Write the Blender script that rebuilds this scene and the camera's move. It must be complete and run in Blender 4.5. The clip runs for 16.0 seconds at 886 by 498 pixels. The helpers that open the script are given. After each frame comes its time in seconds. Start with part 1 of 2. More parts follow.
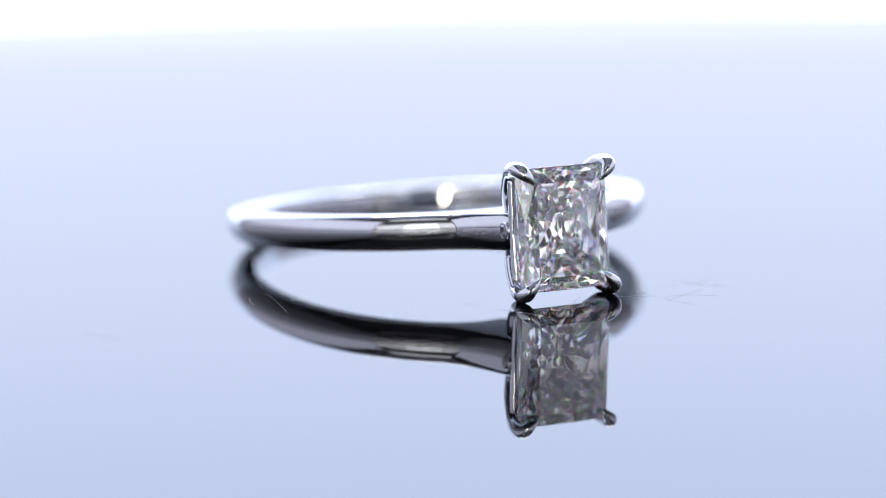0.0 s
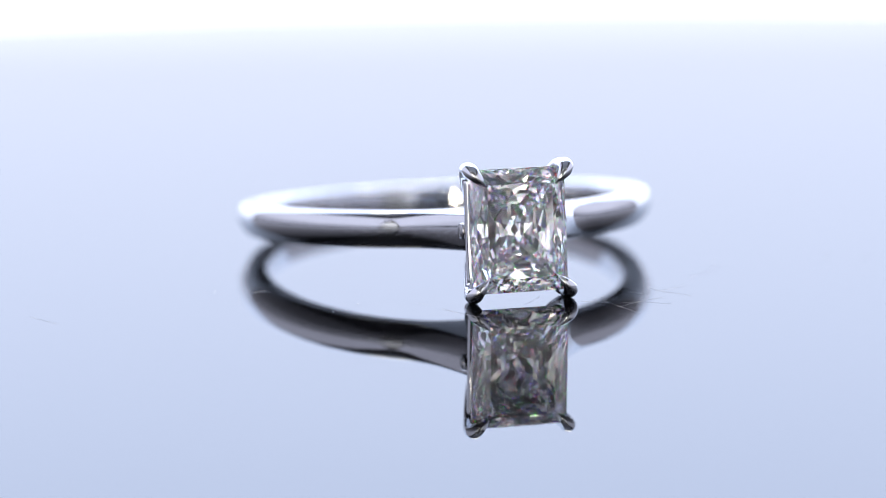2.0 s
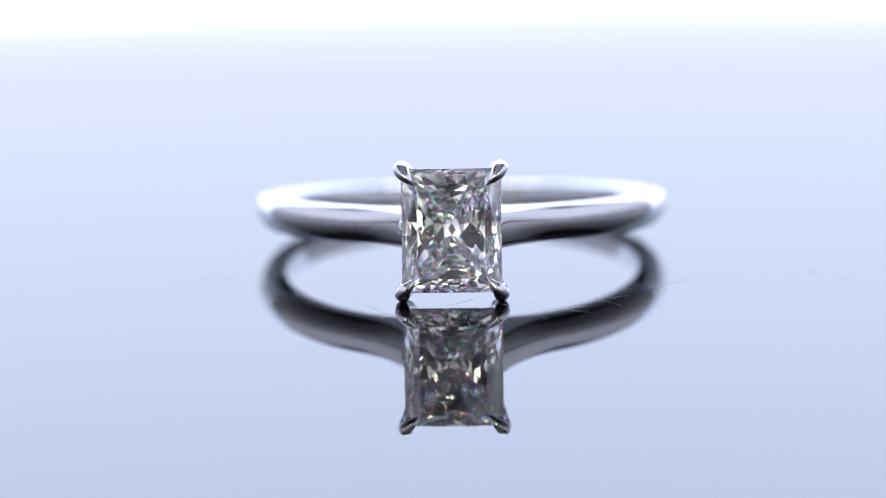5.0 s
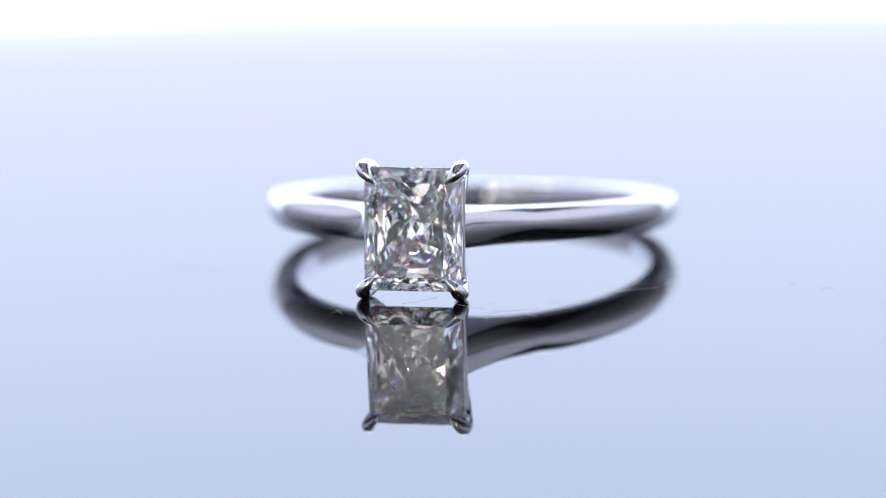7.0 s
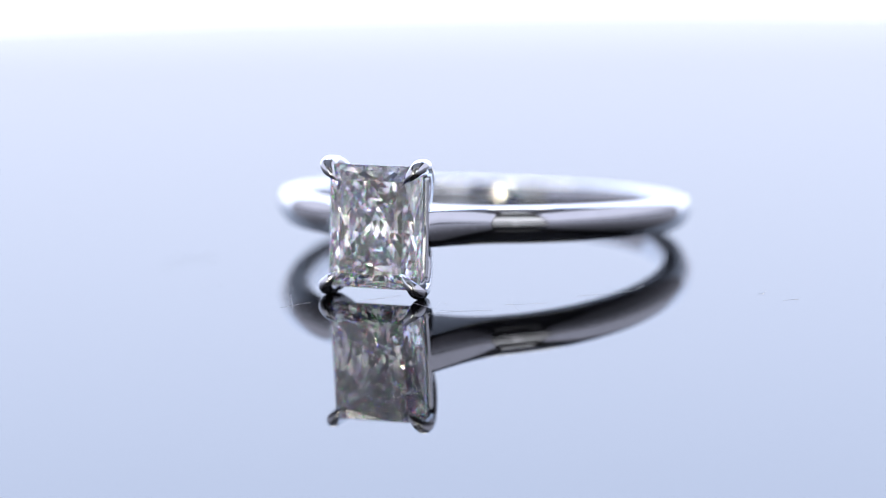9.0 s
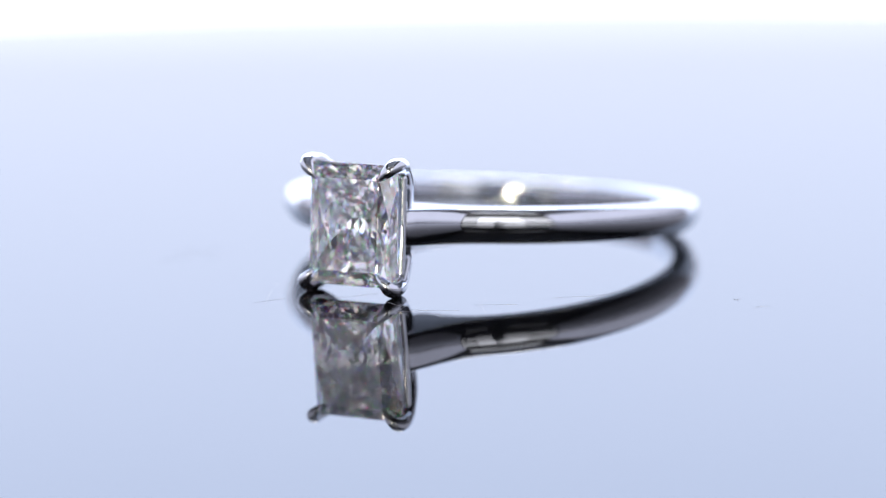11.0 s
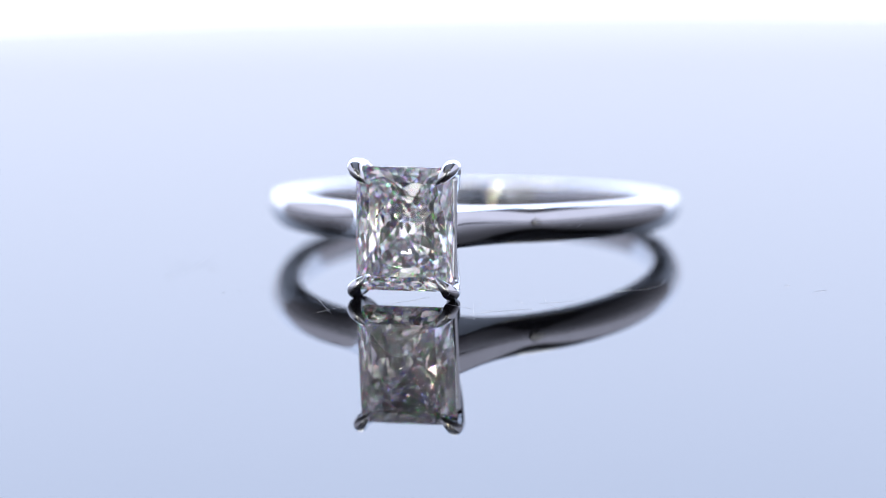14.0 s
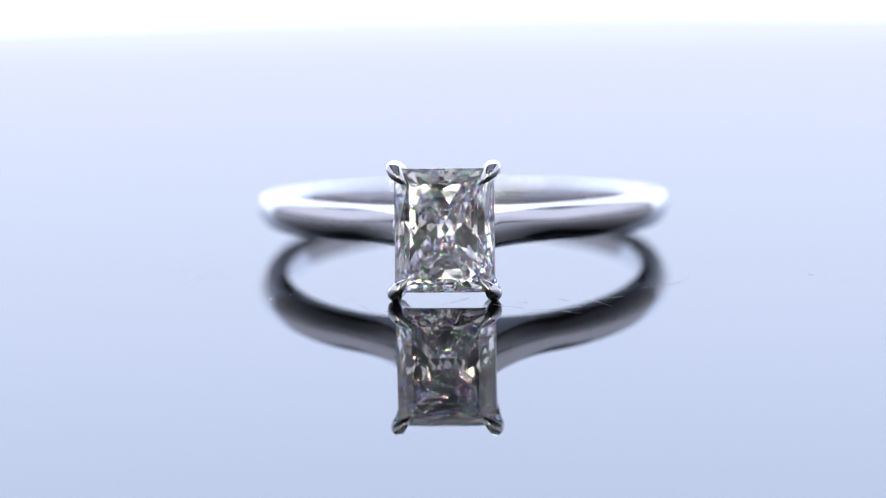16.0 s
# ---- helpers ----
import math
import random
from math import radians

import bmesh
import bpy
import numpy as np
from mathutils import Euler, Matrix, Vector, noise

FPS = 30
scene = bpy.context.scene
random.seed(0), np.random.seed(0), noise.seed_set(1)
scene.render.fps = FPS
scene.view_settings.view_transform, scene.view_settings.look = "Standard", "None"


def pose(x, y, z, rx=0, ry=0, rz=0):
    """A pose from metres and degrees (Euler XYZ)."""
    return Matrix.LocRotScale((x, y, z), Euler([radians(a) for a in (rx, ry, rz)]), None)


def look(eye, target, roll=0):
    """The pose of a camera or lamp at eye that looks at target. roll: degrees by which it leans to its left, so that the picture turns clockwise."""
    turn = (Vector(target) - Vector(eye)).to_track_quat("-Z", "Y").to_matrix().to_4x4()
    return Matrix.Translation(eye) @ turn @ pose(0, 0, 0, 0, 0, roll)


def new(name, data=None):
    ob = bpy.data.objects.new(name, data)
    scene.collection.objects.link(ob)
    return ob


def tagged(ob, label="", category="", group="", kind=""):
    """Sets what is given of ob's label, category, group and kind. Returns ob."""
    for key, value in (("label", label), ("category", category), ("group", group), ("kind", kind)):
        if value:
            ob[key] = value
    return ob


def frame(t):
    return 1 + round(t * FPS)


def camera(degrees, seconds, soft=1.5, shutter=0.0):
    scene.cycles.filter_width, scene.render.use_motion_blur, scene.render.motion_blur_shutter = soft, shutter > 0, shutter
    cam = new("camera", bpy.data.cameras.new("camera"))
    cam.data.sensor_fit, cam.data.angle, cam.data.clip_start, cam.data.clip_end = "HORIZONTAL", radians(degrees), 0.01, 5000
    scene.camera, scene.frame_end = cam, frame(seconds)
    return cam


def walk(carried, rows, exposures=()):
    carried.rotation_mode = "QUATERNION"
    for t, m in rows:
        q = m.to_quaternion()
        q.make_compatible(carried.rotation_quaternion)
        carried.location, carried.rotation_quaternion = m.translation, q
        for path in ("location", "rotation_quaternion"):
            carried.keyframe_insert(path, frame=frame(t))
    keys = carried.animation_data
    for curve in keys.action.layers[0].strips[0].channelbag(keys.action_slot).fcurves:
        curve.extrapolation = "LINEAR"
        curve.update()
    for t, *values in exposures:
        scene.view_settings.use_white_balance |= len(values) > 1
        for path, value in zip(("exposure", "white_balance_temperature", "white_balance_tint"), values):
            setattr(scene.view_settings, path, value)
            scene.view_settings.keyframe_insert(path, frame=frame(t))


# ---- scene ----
cam = camera(15, 16.0, 0.8)
MM = 0.001

# ---- camera: stands still on a tripod, a macro lens wide open ----
cam.data.dof.use_dof = True
cam.data.dof.focus_distance = 154.8 * MM
cam.data.dof.aperture_fstop = 23
EYE = (0.0, -163.8 * MM, 31.3 * MM)
AIM = (EYE[0] + math.sin(-0.005), EYE[1] + math.cos(0.005), EYE[2] - math.tan(0.187))
walk(cam, [(0.0, look(EYE, AIM, -0.97)), (16.0, look(EYE, AIM, -0.97))])

# ---- turning of the plate: seconds, degrees ----
AXIS = (1.67 * MM, 0.0)
TURNS = [(0.0, 25.25), (0.5, 22.6), (1.0, 19.87), (1.5, 17.13), (2.0, 14.41), (2.5, 11.71), (3.0, 9.01),
         (3.5, 6.31), (4.0, 3.64), (4.6, 0.55), (5.2, -2.35), (5.8, -5.1), (6.3, -7.45), (6.5, -8.43),
         (7.0, -10.88), (7.5, -13.36), (8.0, -15.84), (8.5, -18.3), (9.0, -20.75), (9.5, -23.2), (10.0, -25.65),
         (10.4, -27.4), (10.65, -27.95), (10.9, -27.5), (11.5, -25.05), (12.0, -22.74), (12.5, -20.4),
         (13.0, -17.98), (13.5, -15.53), (14.0, -13.05), (14.5, -10.56), (15.0, -8.1), (15.5, -5.64), (16.0, -3.17)]

# ---- light ----
world = bpy.data.worlds.new("world")
world.use_nodes = True
world.node_tree.nodes["Background"].inputs[0].default_value = (1.0, 0.99, 1.04, 1)
world.node_tree.nodes["Background"].inputs[1].default_value = 1.9
scene.world = world
scene.cycles.max_bounces, scene.cycles.glossy_bounces, scene.cycles.transmission_bounces = 24, 16, 16


# ---- materials ----
def material(name):
    m = bpy.data.materials.new(name)
    m.use_nodes = True
    nt = m.node_tree
    nt.nodes.clear()
    return m, nt, nt.nodes.new("ShaderNodeOutputMaterial")


def node(nt, kind, **inputs):
    n = nt.nodes.new("ShaderNode" + kind)
    for k, v in inputs.items():
        n.inputs[k.replace("_", " ")].default_value = v
    return n


def noise_at(nt, scale, detail=3.0, coord="Object", stretch=None):
    tc = nt.nodes.new("ShaderNodeTexCoord")
    n = node(nt, "TexNoise", Scale=scale, Detail=detail)
    if stretch:
        mp = nt.nodes.new("ShaderNodeMapping")
        mp.inputs["Scale"].default_value = stretch
        nt.links.new(tc.outputs[coord], mp.inputs["Vector"])
        nt.links.new(mp.outputs["Vector"], n.inputs["Vector"])
    else:
        nt.links.new(tc.outputs[coord], n.inputs["Vector"])
    return n


def ramp(nt, src, a, b, lo, hi):
    r = nt.nodes.new("ShaderNodeMapRange")
    r.inputs["From Min"].default_value, r.inputs["From Max"].default_value = a, b
    r.inputs["To Min"].default_value, r.inputs["To Max"].default_value = lo, hi
    nt.links.new(src, r.inputs["Value"])
    return r.outputs["Result"]


def plain(name, colour, rough, metal=0.0, grain=400.0, spread=0.03, bump=0.0, ior=1.5, bump_scale=2000.0):
    m, nt, out = material(name)
    p = node(nt, "BsdfPrincipled", Metallic=metal, IOR=ior)
    p.inputs["Base Color"].default_value = (*colour, 1)
    n = noise_at(nt, grain)
    nt.links.new(ramp(nt, n.outputs[0], 0.3, 0.7, max(rough - spread, 0.0), rough + spread), p.inputs["Roughness"])
    mix = node(nt, "Mix")
    mix.data_type = "RGBA"
    mix.inputs["A"].default_value = (*[c * 0.94 for c in colour], 1)
    mix.inputs["B"].default_value = (*[min(c * 1.04, 1) for c in colour], 1)
    nt.links.new(n.outputs[0], mix.inputs["Factor"])
    nt.links.new(mix.outputs["Result"], p.inputs["Base Color"])
    if bump:
        b = node(nt, "Bump", Strength=bump, Distance=0.00002)
        nt.links.new(noise_at(nt, bump_scale, 4.0).outputs[0], b.inputs["Height"])
        nt.links.new(b.outputs[0], p.inputs["Normal"])
    nt.links.new(p.outputs[0], out.inputs[0])
    return m


def glow(name, colour, strength):
    m, nt, out = material(name)
    e = node(nt, "Emission", Strength=strength)
    e.inputs["Color"].default_value = (*colour, 1)
    nt.links.new(e.outputs[0], out.inputs[0])
    return m


def clear_stone(name, fire=0.0, spread=0.05):
    """Diamond. fire: the share of the light that is split into red, green and blue on its way through a facet."""
    m, nt, out = material(name)
    total = None
    f = fire
    for colour, ior in (((1 - f, 1 - f, 1 - f, 1), 2.417), ((f, 0, 0, 1), 2.417 - spread), ((0, f, 0, 1), 2.417), ((0, 0, f, 1), 2.417 + spread)):
        if max(colour[:3]) == 0:
            continue
        g = node(nt, "BsdfGlass", Roughness=0.0, IOR=ior)
        g.inputs["Color"].default_value = colour
        if total is None:
            total = g.outputs[0]
        else:
            add = nt.nodes.new("ShaderNodeAddShader")
            nt.links.new(total, add.inputs[0])
            nt.links.new(g.outputs[0], add.inputs[1])
            total = add.outputs[0]
    nt.links.new(total, out.inputs[0])
    return m


def sheer(name, clear):
    """Thin part-clear sheet, added to dim the daylight from a window."""
    m, nt, out = material(name)
    t = node(nt, "BsdfTransparent")
    d = node(nt, "BsdfDiffuse")
    d.inputs["Color"].default_value = (0.45, 0.45, 0.48, 1)
    mix = nt.nodes.new("ShaderNodeMixShader")
    mottle = noise_at(nt, 220, 2.0)
    nt.links.new(ramp(nt, mottle.outputs[0], 0.3, 0.7, 1 - clear - 0.05, 1 - clear + 0.05), mix.inputs[0])
    nt.links.new(t.outputs[0], mix.inputs[1])
    nt.links.new(d.outputs[0], mix.inputs[2])
    nt.links.new(mix.outputs[0], out.inputs[0])
    return m


def graded_glow(name, low, high, z0, z1, foot=None):
    """Emission graded with height from low to high, in place of lit cloth; foot: heights between which an added
    brightening fades, and its gain.
    """
    m, nt, out = material(name)
    tc = nt.nodes.new("ShaderNodeTexCoord")
    sep = nt.nodes.new("ShaderNodeSeparateXYZ")
    nt.links.new(tc.outputs["Object"], sep.inputs[0])
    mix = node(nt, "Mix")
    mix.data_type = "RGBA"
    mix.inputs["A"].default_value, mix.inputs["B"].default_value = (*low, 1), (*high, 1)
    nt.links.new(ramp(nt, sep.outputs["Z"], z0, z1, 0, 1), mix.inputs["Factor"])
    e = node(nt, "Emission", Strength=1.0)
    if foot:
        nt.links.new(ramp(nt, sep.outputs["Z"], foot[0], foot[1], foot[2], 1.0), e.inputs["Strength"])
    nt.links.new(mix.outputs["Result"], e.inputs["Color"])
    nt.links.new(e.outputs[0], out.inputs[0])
    return m


def polished_band(name):
    """Polished white gold, with a patch of fine polishing pits low on one flank."""
    m = plain(name, (0.67, 0.69, 0.73), 0.03, 1.0, 900, 0.015)
    nt = m.node_tree
    p = next(x for x in nt.nodes if x.type == "BSDF_PRINCIPLED")
    tc = nt.nodes.new("ShaderNodeTexCoord")
    sep = nt.nodes.new("ShaderNodeSeparateXYZ")
    nt.links.new(tc.outputs["Object"], sep.inputs[0])

    def times(a, b):
        x = nt.nodes.new("ShaderNodeMath")
        x.operation = "MULTIPLY"
        nt.links.new(a, x.inputs[0])
        nt.links.new(b, x.inputs[1])
        return x.outputs[0]

    patch = times(times(ramp(nt, sep.outputs["X"], -0.0075, -0.0060, 0, 1), ramp(nt, sep.outputs["X"], -0.0022, -0.0032, 0, 1)),
                  times(ramp(nt, sep.outputs["Z"], -0.0007, -0.0004, 0, 1), ramp(nt, sep.outputs["Z"], 0.0001, -0.0002, 0, 1)))
    pits = ramp(nt, noise_at(nt, 9000, 2.0).outputs[0], 0.52, 0.70, 0, 1)
    fine = nt.nodes.new("ShaderNodeMath")
    fine.operation = "ADD"
    nt.links.new(times(patch, pits), fine.inputs[0])
    nt.links.new(ramp(nt, noise_at(nt, 1500, 4.0).outputs[0], 0, 1, 0, 0.12), fine.inputs[1])
    b = node(nt, "Bump", Strength=0.5, Distance=0.00002)
    nt.links.new(fine.outputs[0], b.inputs["Height"])
    nt.links.new(b.outputs[0], p.inputs["Normal"])
    return m


M_METAL = plain("polished_white_gold", (0.67, 0.69, 0.73), 0.03, 1.0, 900, 0.015, 0.04, bump_scale=2500)
M_BAND = polished_band("polished_band")
M_PLATE = plain("black_acrylic", (0.004, 0.004, 0.005), 0.015, 0.0, 60, 0.01, ior=1.50)
M_GEM = clear_stone("colourless_diamond")
M_CROWN = clear_stone("diamond_crown", 0.05, 0.035)
# unseen sides: their light is put in as a glow, dimmer at the foot
M_SIDE = graded_glow("glow_side_diffuser", (0.62, 0.63, 0.78), (0.95, 0.96, 1.18), 0.004, 0.03)
M_TABLE = plain("dark_table", (0.05, 0.05, 0.055), 0.5, 0.0, 30, 0.1)
M_TOP = plain("grey_cloth", (0.39, 0.405, 0.44), 0.8, 0.0, 40, 0.1)
M_DIMMER = sheer("window_dimmer", 0.76)
# face of the added fill light above the ring
M_BAR = glow("fill_bar_face", (1.0, 0.96, 0.88), 11.0)
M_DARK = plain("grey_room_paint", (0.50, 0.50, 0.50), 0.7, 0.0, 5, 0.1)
# backdrop's fall-off and brighter foot are put into its glow colour
M_DIFFUSER = graded_glow("glow_diffuser", (1.53, 1.64, 2.04), (2.07, 2.42, 3.28), 0.004, 0.05, (0.0018, 0.0066, 1.35))
M_LED = glow("led_face", (1.0, 0.87, 0.66), 140.0)
M_BLACK = plain("black_plastic", (0.02, 0.02, 0.022), 0.4, 0.0, 300, 0.1)
M_LINT = plain("pale_lint", (0.66, 0.69, 0.76), 0.7, 0.0, 500, 0.1)


# ---- shape helpers ----
def part(name, bm, mat, parent=None, label="", smooth=True):
    me = bpy.data.meshes.new(name)
    bmesh.ops.recalc_face_normals(bm, faces=bm.faces)
    for f in bm.faces:
        f.smooth = smooth
    bm.to_mesh(me)
    bm.free()
    me.materials.append(mat)
    ob = new(name, me)
    if parent:
        ob.parent = parent
    if label:
        tagged(ob, label)
    return ob


def box(x0, y0, z0, x1, y1, z1, bevel=0.0):
    bm = bmesh.new()
    bmesh.ops.create_cube(bm, size=1)
    for v in bm.verts:
        v.co = Vector(((x0, x1)[v.co.x > 0], (y0, y1)[v.co.y > 0], (z0, z1)[v.co.z > 0]))
    if bevel:
        bmesh.ops.bevel(bm, geom=bm.edges[:], offset=bevel, segments=2, affect="EDGES")
    return bm


def lathe(profile, n=96):
    """Turns a profile of (radius, height) round the z axis, closed at both ends on the axis."""
    bm = bmesh.new()
    rings = [[bm.verts.new((r * math.cos(2 * math.pi * k / n), r * math.sin(2 * math.pi * k / n), z)) for k in range(n)]
             for r, z in profile]
    for a, b in zip(rings, rings[1:]):
        for k in range(n):
            bm.faces.new((a[k], a[(k + 1) % n], b[(k + 1) % n], b[k]))
    bm.faces.new(rings[0])
    bm.faces.new(rings[-1])
    return bm


def spline(points, n):
    """Catmull-Rom through points (any number of components), n steps a span."""
    pts = [np.array(p, float) for p in points]
    pts = [2 * pts[0] - pts[1]] + pts + [2 * pts[-1] - pts[-2]]
    out = []
    for i in range(1, len(pts) - 2):
        for s in np.linspace(0, 1, n, endpoint=False):
            a, b, c, d = pts[i - 1:i + 3]
            out.append(0.5 * (2 * b + (c - a) * s + (2 * a - 5 * b + 4 * c - d) * s * s + (3 * b - a - 3 * c + d) * s ** 3))
    out.append(pts[-2])
    return out


def tube(rows, steps=6, sides=14):
    """A rod through rows (x, y, z, radius) in mm, with round ends."""
    rows = spline(rows, steps)
    bm = bmesh.new()
    pos = [Vector(r[:3]) for r in rows]
    side = None
    loops = []
    for i, r in enumerate(rows):
        d = (pos[min(i + 1, len(pos) - 1)] - pos[max(i - 1, 0)]).normalized()
        if side is None:
            side = d.cross(Vector((0.31, 0.2, 0.93))).normalized()
        side = (side - d * side.dot(d)).normalized()
        up = d.cross(side)
        loops.append([bm.verts.new((pos[i] + (side * math.cos(a) + up * math.sin(a)) * r[3]) * MM)
                      for a in (2 * math.pi * k / sides for k in range(sides))])
    for a, b in zip(loops, loops[1:]):
        for k in range(sides):
            bm.faces.new((a[k], a[(k + 1) % sides], b[(k + 1) % sides], b[k]))
    for loop, p, q in ((loops[0], pos[0], pos[1]), (loops[-1], pos[-1], pos[-2])):
        tip = bm.verts.new((p + (p - q).normalized() * rows[0][3] * 0.3) * MM)
        for k in range(sides):
            bm.faces.new((loop[k], loop[(k + 1) % sides], tip))
    return bm


def cut_solid(planes, size):
    """A convex solid: a cube cut by planes (normal, distance), the outside thrown away."""
    bm = bmesh.new()
    bmesh.ops.create_cube(bm, size=size)
    for n, d in planes:
        n = Vector(n).normalized()
        geom = bm.verts[:] + bm.edges[:] + bm.faces[:]
        res = bmesh.ops.bisect_plane(bm, geom=geom, dist=1e-6, plane_co=n * d, plane_no=n, clear_outer=True)
        edges = [e for e in res["geom_cut"] if isinstance(e, bmesh.types.BMEdge)]
        if len(edges) > 2:
            bmesh.ops.edgeloop_fill(bm, edges=edges)
    bmesh.ops.recalc_face_normals(bm, faces=bm.faces)
    return bm


# ---- the place: a small light box with a glowing back and sides, an added fill bar above, open to a grey room ----
def setting():
    w, back, front, top, h = 0.135, 0.131, -0.148, 0.2, 0.125
    tagged(part("table", box(-1.5, -0.91, -0.03, 1.5, 0.19, -0.006), M_TABLE, smooth=False),
           "smooth dark grey table top under the turntable", "table", kind="structure")
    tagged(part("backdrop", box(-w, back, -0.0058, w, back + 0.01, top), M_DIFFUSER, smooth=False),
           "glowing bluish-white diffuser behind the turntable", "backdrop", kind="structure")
    for name, x in (("wall_west", -w - 0.008), ("wall_east", w)):
        tagged(part(name, box(x, front, 0.0032, x + 0.008, back + 0.01, h), M_SIDE, smooth=False),
               "pale lavender side diffuser of the light box, with a graded glow put in", "wall", kind="structure")
        tagged(part("trim", box(x - 0.002, front, -0.0058, x + 0.010, back - 0.001, 0.0030), M_BLACK, smooth=False),
               "black base rail under the side diffuser", "trim", kind="structure")
        tagged(part("trim", box(x - 0.002, front - 0.003, -0.0058, x + 0.010, front - 0.0002, top), M_BLACK, smooth=False),
               "black front post of the light box", "trim", kind="structure")
        # unseen dark panel, added to keep the band's lower flank dark
        tagged(part(name, box(x, front, h + 0.0002, x + 0.008, back + 0.01, top), M_TABLE, smooth=False),
               "unseen dark panel added above the side diffuser", "wall", kind="structure")
    tagged(part("ceiling", box(-w - 0.010, -0.16, top + 0.001, w + 0.010, back + 0.01, top + 0.009), M_TOP, smooth=False),
           "grey cloth top of the light box", "ceiling", kind="structure")
    # the room: grey walls, two low windows behind the camera and two high ones added to brighten the stone
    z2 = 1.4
    # unseen middle piece between the low windows keeps the band's inside dark
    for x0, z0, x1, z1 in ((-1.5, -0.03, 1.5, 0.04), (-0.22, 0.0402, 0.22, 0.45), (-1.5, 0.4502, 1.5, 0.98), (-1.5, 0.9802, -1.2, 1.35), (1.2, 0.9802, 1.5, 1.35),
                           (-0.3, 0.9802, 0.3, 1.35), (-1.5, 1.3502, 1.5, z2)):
        tagged(part("wall_south", box(x0, -0.92, z0, x1, -0.911, z1), M_DARK, smooth=False), "unseen grey room wall, its openings placed to light the ring", "wall", kind="structure")
    # sheets added over the low windows to dim their reflection in the band
    for name, x0, x1 in (("window_1", -1.49, -0.45), ("window_2", 0.45, 1.49)):
        tagged(part(name, box(x0, -0.909, 0.038, x1, -0.908, 0.452), M_DIMMER, smooth=False), "unseen grey sheet added to dim the low room window", "window", kind="structure")
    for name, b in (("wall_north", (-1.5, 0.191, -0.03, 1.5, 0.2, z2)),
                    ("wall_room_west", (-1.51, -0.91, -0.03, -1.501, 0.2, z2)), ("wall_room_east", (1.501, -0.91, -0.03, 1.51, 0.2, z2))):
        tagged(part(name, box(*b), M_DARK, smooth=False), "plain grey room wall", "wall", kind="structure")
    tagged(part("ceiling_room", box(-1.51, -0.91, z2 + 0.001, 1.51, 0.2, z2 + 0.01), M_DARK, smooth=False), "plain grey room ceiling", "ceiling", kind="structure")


def fill_bar():
    """An unseen fill light, added under the top of the light box to brighten the stone."""
    root = tagged(new("fill_bar"), "unseen white fill bar added under the light box's top", "lamp")
    part("housing", box(-0.073, -0.021, -0.006, 0.073, 0.021, 0.0, 0.001), M_BLACK, root, "black metal housing")
    part("lamp_face", box(-0.070, -0.019, -0.0082, 0.070, 0.019, -0.0062, 0.0005), M_BAR, root, "glowing white face")
    root.matrix_world = pose(0, 0.108, 0.2008)


# ---- turntable ----
def turntable():
    root = tagged(new("turntable"), "round glossy black acrylic turntable plate on a dark table", "turntable")
    r, t, c = 112 * MM, 6 * MM, 0.5 * MM
    part("plate", lathe([(r - c, -t), (r, -t + c), (r, -c), (r - 0.3 * c, -0.3 * c), (r - c, 0)], 192), M_PLATE, root, smooth=False)
    scratches = [
        [(-13.57, -3.48), (-13.83, -5.3), (-14.38, -8.08)],
        [(-14.66, -4.07), (-14.98, -5.09), (-15.02, -5.66)],
        [(-13.16, -5.53), (-12.66, -5.37), (-12.41, -5.66)],
        [(7.29, -8.65), (8.2, -7.93), (8.92, -7.51), (9.39, -6.6), (9.54, -5.2)],
        [(16.7, -7.04), (16.96, -6.72), (17.32, -6.52)],
        [(15.42, -5.96), (15.42, -5.68), (15.37, -5.28)],
        [(-5.74, -12.0), (-5.0, -13.57), (-4.28, -15.1)],
        [(-4.98, -15.01), (-4.57, -14.26), (-4.14, -13.49)],
        [(-2.07, -12.45), (-1.32, -11.73), (-0.68, -10.77)],
        [(2.04, -14.28), (3.38, -13.37), (4.62, -12.83)],
        [(-24.06, -7.6), (-23.57, -8.61), (-23.03, -9.63)],
    ]
    for rows in scratches:
        part("scratch", tube([(x, y, 0.002, 0.0042) for x, y in rows], 4, 5), M_LINT, root, "fine pale scratch")
    fine_scratches = [
        [(1.66, -11.83), (2.09, -13.82), (2.54, -15.77)],
        [(2.33, -13.47), (3.29, -13.48), (4.61, -14.43)],
        [(4.68, -11.47), (5.52, -11.07), (6.51, -10.54)],
        [(5.03, -11.39), (5.53, -12.12), (6.02, -12.84)],
        [(4.58, -10.0), (4.97, -11.25), (5.13, -11.93)],
        [(0.54, -12.32), (1.9, -13.15)],
        [(-6.53, -10.26), (-6.31, -10.68), (-6.0, -10.86)],
        [(3.43, -10.9), (4.01, -11.64)],
    ]
    for rows in fine_scratches:
        part("scratch", tube([(x, y, 0.0015, 0.0030) for x, y in rows], 4, 5), M_LINT, root, "hairline pale scratch")
    for x, y in [(-10.58, -11.11), (-9.89, -10.82), (1.99, -11.87), (-9.11, -9.75), (15.26, -5.75), (20.31, -2.64), (15.39, -5.69)]:
        part("dust_speck", tube([(x - 0.03, y, 0.006, 0.006), (x, y + 0.01, 0.009, 0.010), (x + 0.03, y - 0.01, 0.006, 0.006)], 3, 6), M_LINT, root, "tiny dust speck")
    return root


# ---- ring ----
TILT = 5.5
RING_R, BAND_H, BAND_T, DRAWN = 9.62, 0.90, 0.82, 1.25    # centre line of the band, half height, half thickness, stretch to the head
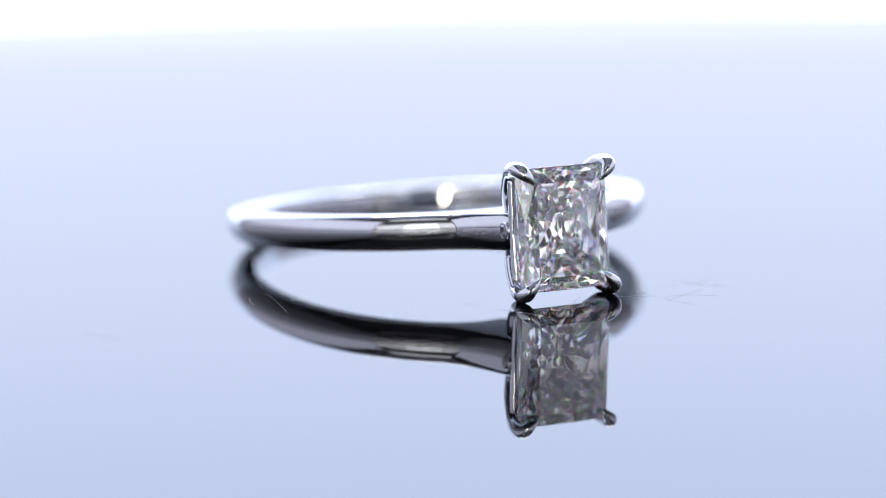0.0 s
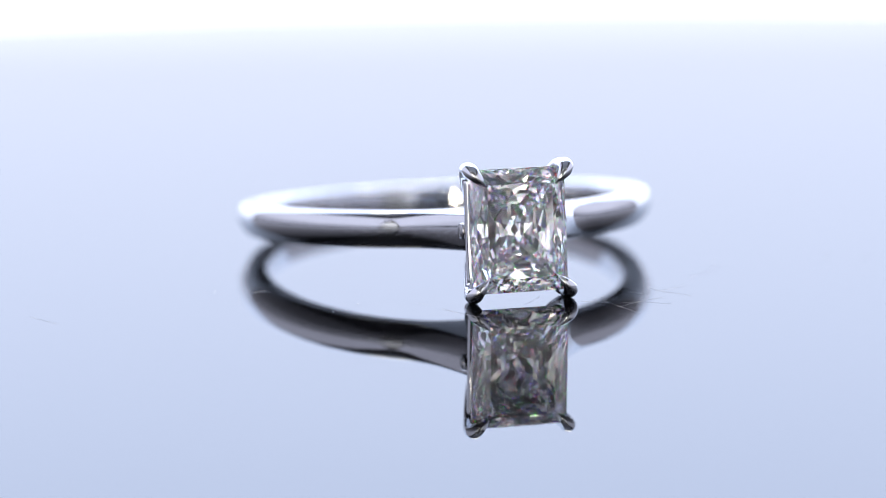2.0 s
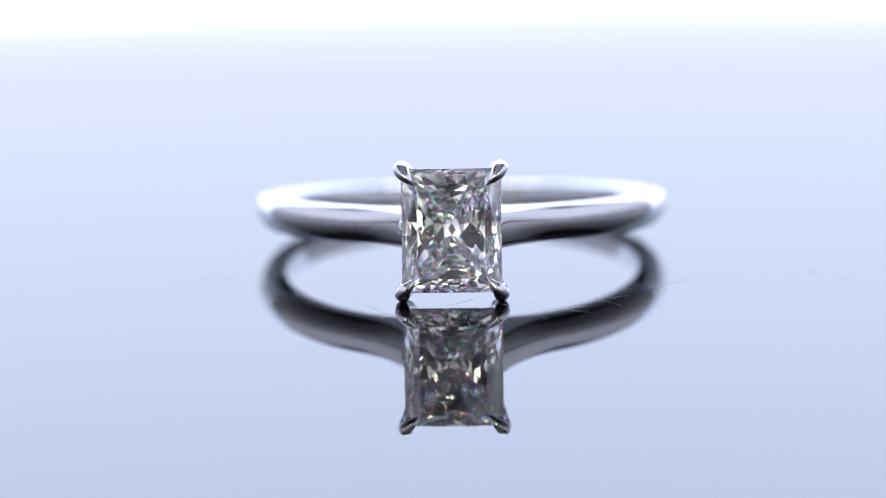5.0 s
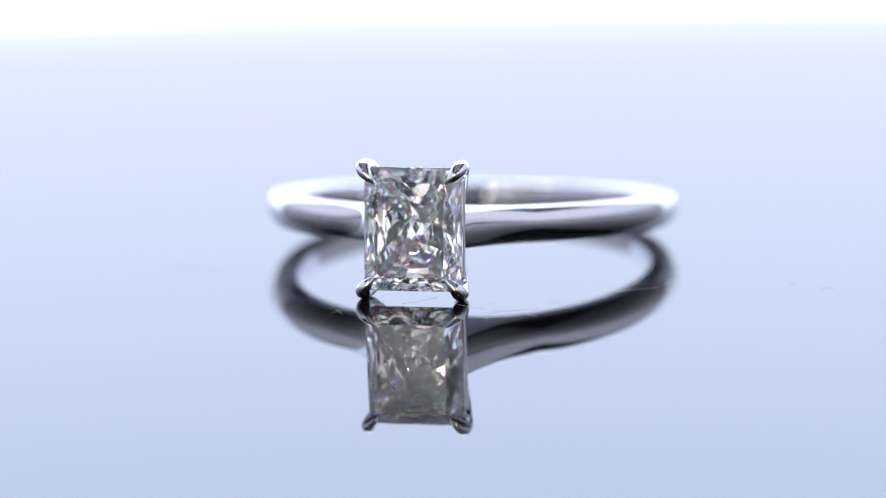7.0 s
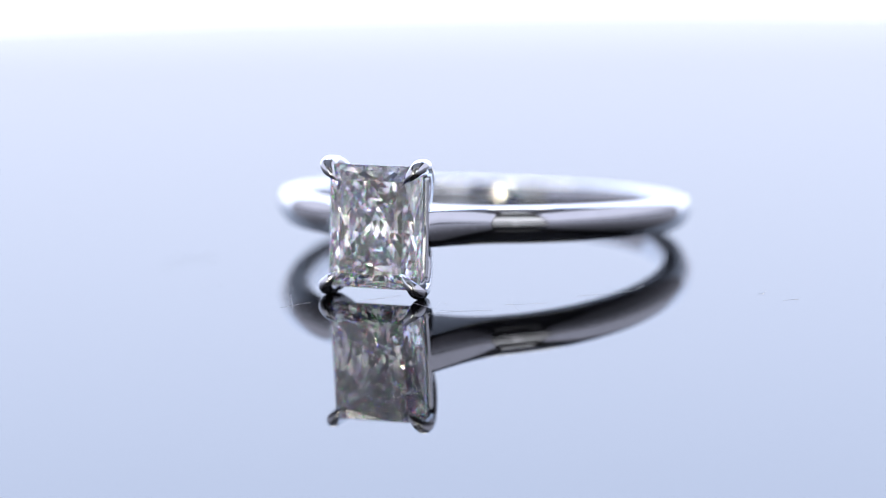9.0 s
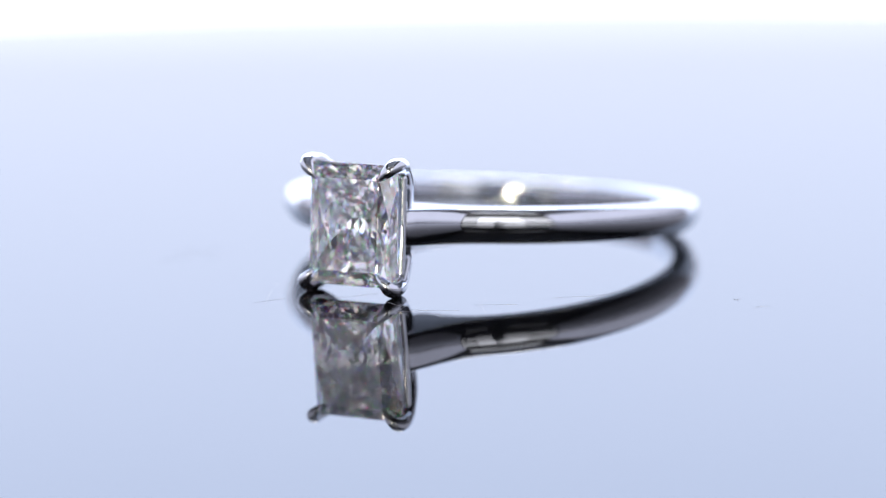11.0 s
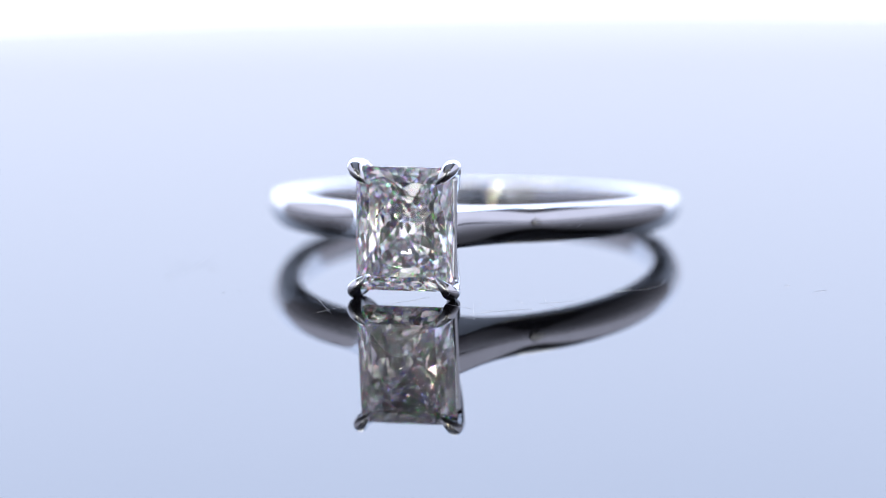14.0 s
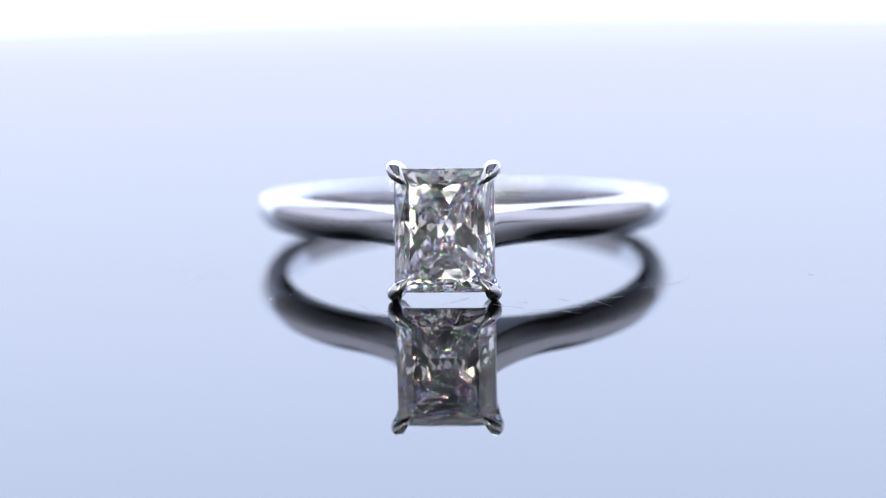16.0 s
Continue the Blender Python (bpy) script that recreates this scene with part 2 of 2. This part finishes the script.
RIDGE_UP, RIDGE_LOW = 0.16, 0.62   # slopes of the band's outside, above and below its ridge
STONE_Y, HEAD_X = -14.7, -0.13     # the head sits a trifle off the middle
SX, SZ, CORNER = 2.30, 2.88, 0.30      # half width, half height, corner cut of the stone
CROWN, DEPTH = 0.62, 2.48


def band():
    """The shank: round, a little drawn out towards the head, where its outer edge flares up to the claws."""
    bm = bmesh.new()
    n, sides, reach = 260, 48, radians(30)
    loops = []
    for k in range(n):
        phi = 2 * math.pi * k / n                    # from the head, round the back
        q = min(phi, 2 * math.pi - phi)
        long = RING_R + (DRAWN if q < math.pi / 2 else 0)
        slim = 0.20 * ((1 - math.cos(phi)) / 2) ** 1.5                # slimmer towards the back
        tall, thick = BAND_H - slim, BAND_T - slim
        p = Vector((RING_R * math.sin(phi), -long * math.cos(phi), -0.10 * max(0, math.cos(phi)) ** 2 - slim))
        outward = Vector((math.sin(phi) * long, -math.cos(phi) * RING_R, 0)).normalized()
        flare = max(0, (reach - q) / radians(23.5)) ** 2.5
        w = min(1, q / radians(9))
        flare *= w * w * (3 - 2 * w)                 # the bridge under the stone stays thin
        loop = []
        for s in range(sides):
            a = 2 * math.pi * s / sides
            ca, sa = math.cos(a), math.sin(a)
            e = 2 / (4.6 if ca > 0 else 4.0)
            full = abs(ca) ** e                      # the shoulders keep their radius where the band flares
            u = thick * full + flare * 3.3 * min(1, 4 * full) if ca > 0 else -thick * full - flare * 0.57 * min(1, 4 * full)
            v = tall * math.copysign(abs(sa) ** e, sa)
            if ca > 0:                               # a soft ridge runs round the outside
                u -= (RIDGE_UP if v > 0 else RIDGE_LOW) * (math.hypot(v, 0.07) - 0.07) * abs(ca) ** 0.25
            at = p + outward * u + Vector((0, 0, v))
            near = SX + 0.1 - abs(at.x - HEAD_X)
            if at.y < 0 and near > 0:                # hollowed to clear the stone
                at.y = max(at.y, STONE_Y + 0.35 + near * 1.15)
            loop.append(bm.verts.new(at * MM))
        loops.append(loop)
    for k in range(n):
        a, b = loops[k], loops[(k + 1) % n]
        for s in range(sides):
            bm.faces.new((a[s], a[(s + 1) % sides], b[(s + 1) % sides], b[s]))
    return bm




PAVILION = ((0.84, 20, 0.5, 0.60, 5.0), (0.60, 20, 0.0, 1.25, 3.2), (0.36, 16, 0.5, 1.78, 2.5), (0.17, 8, 0.5, 2.15, 2.0))   # share, corners, stagger, depth, squareness


def bridge(bm, outer, inner, at_outer, at_inner):
    """Triangles between two loops of vertices, both sorted by heading."""
    i = j = 0
    full = 2 * math.pi
    while i < len(outer) or j < len(inner):
        a, b = outer[i % len(outer)], inner[j % len(inner)]
        next_a = at_outer(outer[(i + 1) % len(outer)]) + full * ((i + 1) // len(outer))
        next_b = at_inner(inner[(j + 1) % len(inner)]) + full * ((j + 1) // len(inner))
        if j >= len(inner) or (i < len(outer) and next_a <= next_b):
            bm.faces.new((a, outer[(i + 1) % len(outer)], b))
            i += 1
        else:
            bm.faces.new((a, inner[(j + 1) % len(inner)], b))
            j += 1


def stone():
    """Radiant cut: rectangle with cut corners, stepped crown, pavilion in tiers of small facets. Its axis is -y."""
    rng = random.Random(7)
    planes = []
    g = 0.05

    def facet(u, v, w, p):        # u across, v up, w out of the table; p: a point of the facet
        n = Vector((u, v, w)).normalized()
        planes.append(((n.x, -n.z, n.y), n.dot(Vector(p))))

    facet(0, 0, 1, (0, 0, CROWN))
    facet(0, 0, -1, (0, 0, -g))
    for s in (1, -1):
        facet(s, 0, 0, (s * SX, 0, 0))
        facet(0, s, 0, (0, s * SZ, 0))
        # crown: a steep step at the girdle, then two long facets a side that meet at a faint ridge, and a flat one along the table
        facet(s * 0.78, 0, 0.62, (s * SX, 0, g))
        facet(0, s * 0.78, 0.62, (0, s * SZ, g))
        facet(s * 0.460, 0, 0.888, (s * 1.55, 0, CROWN))
        for b in (-1, 1):
            facet(s * 0.62, b * 0.050, 0.78, (s * 2.05, 0, 0.38))
            facet(b * 0.020, s * 0.60, 0.80, (0, s * 2.20, CROWN))
            facet(b * 0.050, s * 0.66, 0.75, (0, s * 2.50, 0.43))
        for z in (1, -1):
            cu, cv = s * (SX - CORNER / 2), z * (SZ - CORNER / 2)
            facet(s, z, 0, (cu, cv, 0))
            facet(s * 0.56, z * 0.56, 0.61, (cu, cv, g))
            facet(s * 0.36, z * 0.36, 0.86, (s * 1.50, z * 2.12, CROWN))
    bm = cut_solid(planes, 20)
    # pavilion: rings of staggered corners under the girdle, joined by triangular facets down to a short keel
    floor_face = max(bm.faces, key=lambda f: f.normal.y)
    sides = [e for e in floor_face.edges if e.calc_length() > 1]
    bmesh.ops.subdivide_edges(bm, edges=sides, cuts=3)
    floor_face = max(bm.faces, key=lambda f: f.normal.y)
    outer = list(floor_face.verts)
    bmesh.ops.delete(bm, geom=[floor_face], context="FACES_ONLY")

    def heading(v, a, b):
        return math.atan2(v.co.z / b, v.co.x / a) % (2 * math.pi)

    a0, b0 = SX, SZ
    for share, count, shift, depth, power in PAVILION:
        a1, b1 = SX * share, SX * share + (SZ - SX) * share ** 0.4
        inner = []
        for k in range(count):
            phi = 2 * math.pi * (k + shift) / count + rng.uniform(-0.04, 0.04)
            c, d = math.cos(phi), math.sin(phi)
            inner.append(bm.verts.new((a1 * math.copysign(abs(c) ** (2 / power), c), depth + rng.uniform(-0.025, 0.025),
                                       b1 * math.copysign(abs(d) ** (2 / power), d))))
        bridge(bm, sorted(outer, key=lambda v: heading(v, a0, b0)), sorted(inner, key=lambda v: heading(v, a1, b1)),
               lambda v: heading(v, a0, b0), lambda v: heading(v, a1, b1))
        outer, a0, b0 = inner, a1, b1
    keel = [bm.verts.new((0, DEPTH, 0.30)), bm.verts.new((0, DEPTH, -0.30))]
    outer = sorted(outer, key=lambda v: heading(v, a0, b0))
    for k, v in enumerate(outer):
        w = outer[(k + 1) % len(outer)]
        p, q = keel[v.co.z < 0], keel[w.co.z < 0]
        bm.faces.new((v, w, p))
        if p is not q:
            bm.faces.new((w, q, p))
    bmesh.ops.transform(bm, matrix=Matrix.Translation((0, STONE_Y * MM, 0)) @ Matrix.Scale(MM, 4), verts=bm.verts)
    return bm


def prong(s, z):
    """A claw: a leg from the base, round the stone's corner, ending in a pointed tip on the crown."""
    x, v, y = s * (SX - 0.10), z * (SZ - 0.12), STONE_Y
    return tube([(s * 1.3, -12.2, z * 0.65, 0.40), (s * 1.75, -12.9, z * 1.75, 0.40), (s * 2.12, y + 0.75, z * 2.70, 0.38),
                 (x + s * 0.08, y + 0.10, v + z * 0.11, 0.38), (x + s * 0.07, y - 0.42, v + z * 0.10, 0.37),
                 (x - s * 0.04, y - 0.70, v - z * 0.08, 0.31), (x - s * 0.30, y - 0.80, v - z * 0.36, 0.20),
                 (x - s * 0.50, y - 0.78, v - z * 0.58, 0.06)], 6, 18)


def gallery():
    """The rail round the stone under its girdle: straight along the long sides, arched away behind the short ones."""
    a, b, y = SX - 0.20, SZ - 0.42, STONE_Y + 0.80
    corners = [(-a, -b), (a, -b), (a, b), (-a, b)]
    bm = bmesh.new()
    for i in range(4):
        (x0, z0), (x1, z1) = corners[i], corners[(i + 1) % 4]
        short = i % 2 == 0
        piece = tube([(x0, y, z0, 0.22), (x0 * 0.75 + x1 * 0.25, y + (0.3 if short else 0.04), z0 * (0.93 if short else 0.5), 0.21),
                      ((x0 + x1) / 2, y + (0.5 if short else 0.08), (z0 + z1) / 2 * (0.86 if short else 1), 0.20),
                      (x0 * 0.25 + x1 * 0.75, y + (0.3 if short else 0.04), z1 * (0.93 if short else 0.5), 0.21), (x1, y, z1, 0.22)], 5, 12)
        me = bpy.data.meshes.new("rail")
        piece.to_mesh(me)
        piece.free()
        bm.from_mesh(me)
        bpy.data.meshes.remove(me)
    return bm


def side_stone():
    """A tiny round stone in a bezel on the flank of the head."""
    turn = Matrix.Translation((-2.36 * MM, -13.40 * MM, 0)) @ pose(0, 0, 0, 0, -90, 0)
    r = 0.32 * MM
    rim = lathe([(r * 0.7, -0.5 * MM), (r * 1.2, -0.4 * MM), (r * 1.25, 0.02 * MM), (r * 1.1, 0.08 * MM), (r * 0.95, 0.03 * MM), (r * 0.9, -0.1 * MM)], 32)
    planes = [((0, 0, 1), 0.12)]
    for k in range(8):
        a = 2 * math.pi * k / 8
        planes += [((math.cos(a) * 0.55, math.sin(a) * 0.55, 0.83), 0.22), ((math.cos(a), math.sin(a), 0), 0.29),
                   ((math.cos(a) * 0.66, math.sin(a) * 0.66, -0.75), 0.22)]
    gemlet = cut_solid(planes, 4)
    bmesh.ops.transform(gemlet, matrix=Matrix.Scale(MM, 4), verts=gemlet.verts)
    for bm in (rim, gemlet):
        bmesh.ops.transform(bm, matrix=turn, verts=bm.verts)
    return rim, gemlet


INCLUSIONS = ((-1.20, 0.62, 70), (-1.08, 0.82, 60), (-0.93, 0.98, 50))     # across, up, lean


def ring():
    root = tagged(new("ring"), "polished white gold diamond ring lying on its side", "ring")
    m = pose(0, 0, 1.83 * MM, -TILT, 0, 0)
    kids = [part("shank", band(), M_BAND, root, "polished white gold band"),
            part("diamond", stone(), M_GEM, root, "clear rectangular radiant-cut diamond", smooth=False),
            part("gallery_rail", gallery(), M_METAL, root)]
    kids[1].data.materials.append(M_CROWN)
    for f in kids[1].data.polygons:
        f.material_index = int(f.normal.y < -0.2)
    for u, v, lean in INCLUSIONS:
        d = Vector((math.cos(radians(lean)), 0, math.sin(radians(lean)))) * 0.09
        kids.append(part("inclusion", tube([(u - d.x, STONE_Y - 0.30, v - d.z, 0.022), (u, STONE_Y - 0.33, v, 0.045), (u + d.x, STONE_Y - 0.36, v + d.z, 0.02)], 4, 8),
                         M_BLACK, root, "tiny dark inclusion inside the diamond"))
    bezel, gemlet = side_stone()
    kids.append(part("side_bezel", bezel, M_METAL, root, "tiny round white gold bezel"))
    kids.append(part("side_diamond", gemlet, M_GEM, root, "tiny round side diamond", smooth=False))
    for s in (-1, 1):
        for z in (-1, 1):
            kids.append(part("prong", prong(s, z), M_METAL, root, "white gold claw prong"))
    for k in kids:
        k.matrix_local = m if k is kids[0] else m @ pose(HEAD_X * MM, 0, 0)
    return root


def led_lamp():
    """The small leaning bar lamp beside the camera whose light shows in the stone's table and in the band."""
    root = tagged(new("led_lamp"), "small leaning warm white bar lamp in black housing", "lamp")
    stand = look(LED_AT, (0, -0.014, 0.003)) @ pose(0, 0, 0, 180, 0, 0)
    lean = pose(0, 0, 0, 0, 0, 35)
    for name, w, h, z0, z1, mat, label in (("housing", 0.0050, 0.0240, -0.012, -0.0006, M_BLACK, "black plastic housing"),
                                           ("lamp_face", 0.0036, 0.0226, -0.0004, 0.0008, M_LED, "glowing warm white face")):
        bm = box(-w, -h, z0, w, h, z1, 0.0005)
        bmesh.ops.transform(bm, matrix=lean, verts=bm.verts)
        part(name, bm, mat, root, label)
    part("stem", lathe([(0.003, 0), (0.003, LED_AT[2] + 0.002)], 16), M_BLACK, root).matrix_local = (
        stand.inverted() @ pose(LED_AT[0], LED_AT[1] - 0.012, -0.006))
    root.matrix_world = stand
    return root


def spot_lamp():
    """A second, round lamp a little higher on the same side."""
    root = tagged(new("spot_lamp"), "small round warm white lamp on a thin black stem", "lamp")
    stand = look(SPOT_AT, (0, 0.012, 0.0015)) @ pose(0, 0, 0, 180, 0, 0)
    r = 0.0068
    part("housing", lathe([(r * 0.7, -0.012), (r * 1.2, -0.010), (r * 1.2, 0.001), (r * 1.05, 0.001), (r * 1.05, -0.002)], 40), M_BLACK, root)
    part("lamp_face", lathe([(r, -0.0015), (r, 0.0), (r * 0.95, 0.0005)], 40), M_LED, root, "glowing warm white face")
    part("stem", lathe([(0.002, 0), (0.002, SPOT_AT[2] + 0.004)], 12), M_BLACK, root).matrix_local = (
        stand.inverted() @ pose(SPOT_AT[0], SPOT_AT[1] - 0.010, -0.006))
    root.matrix_world = stand
    return root


SPOT_AT = (-0.068, -0.28, 0.090)
LED_AT = (-0.0397, -0.29, 0.019)

setting()
fill_bar()
PLATE = turntable()
RING = ring()
led_lamp()
spot_lamp()


def motions():
    def at(t, deg, x, y, z):
        a = radians(deg)
        return (t, pose(AXIS[0] + (math.cos(a) * x - math.sin(a) * y) * MM,
                        AXIS[1] + (math.sin(a) * x + math.cos(a) * y) * MM, z * MM, 0, 0, deg))

    walk(PLATE, [at(t, d, 0, 0, 0) for t, d in TURNS])
    walk(RING, [at(t, d, -1.63, 3.61, 0) for t, d in TURNS])


motions()
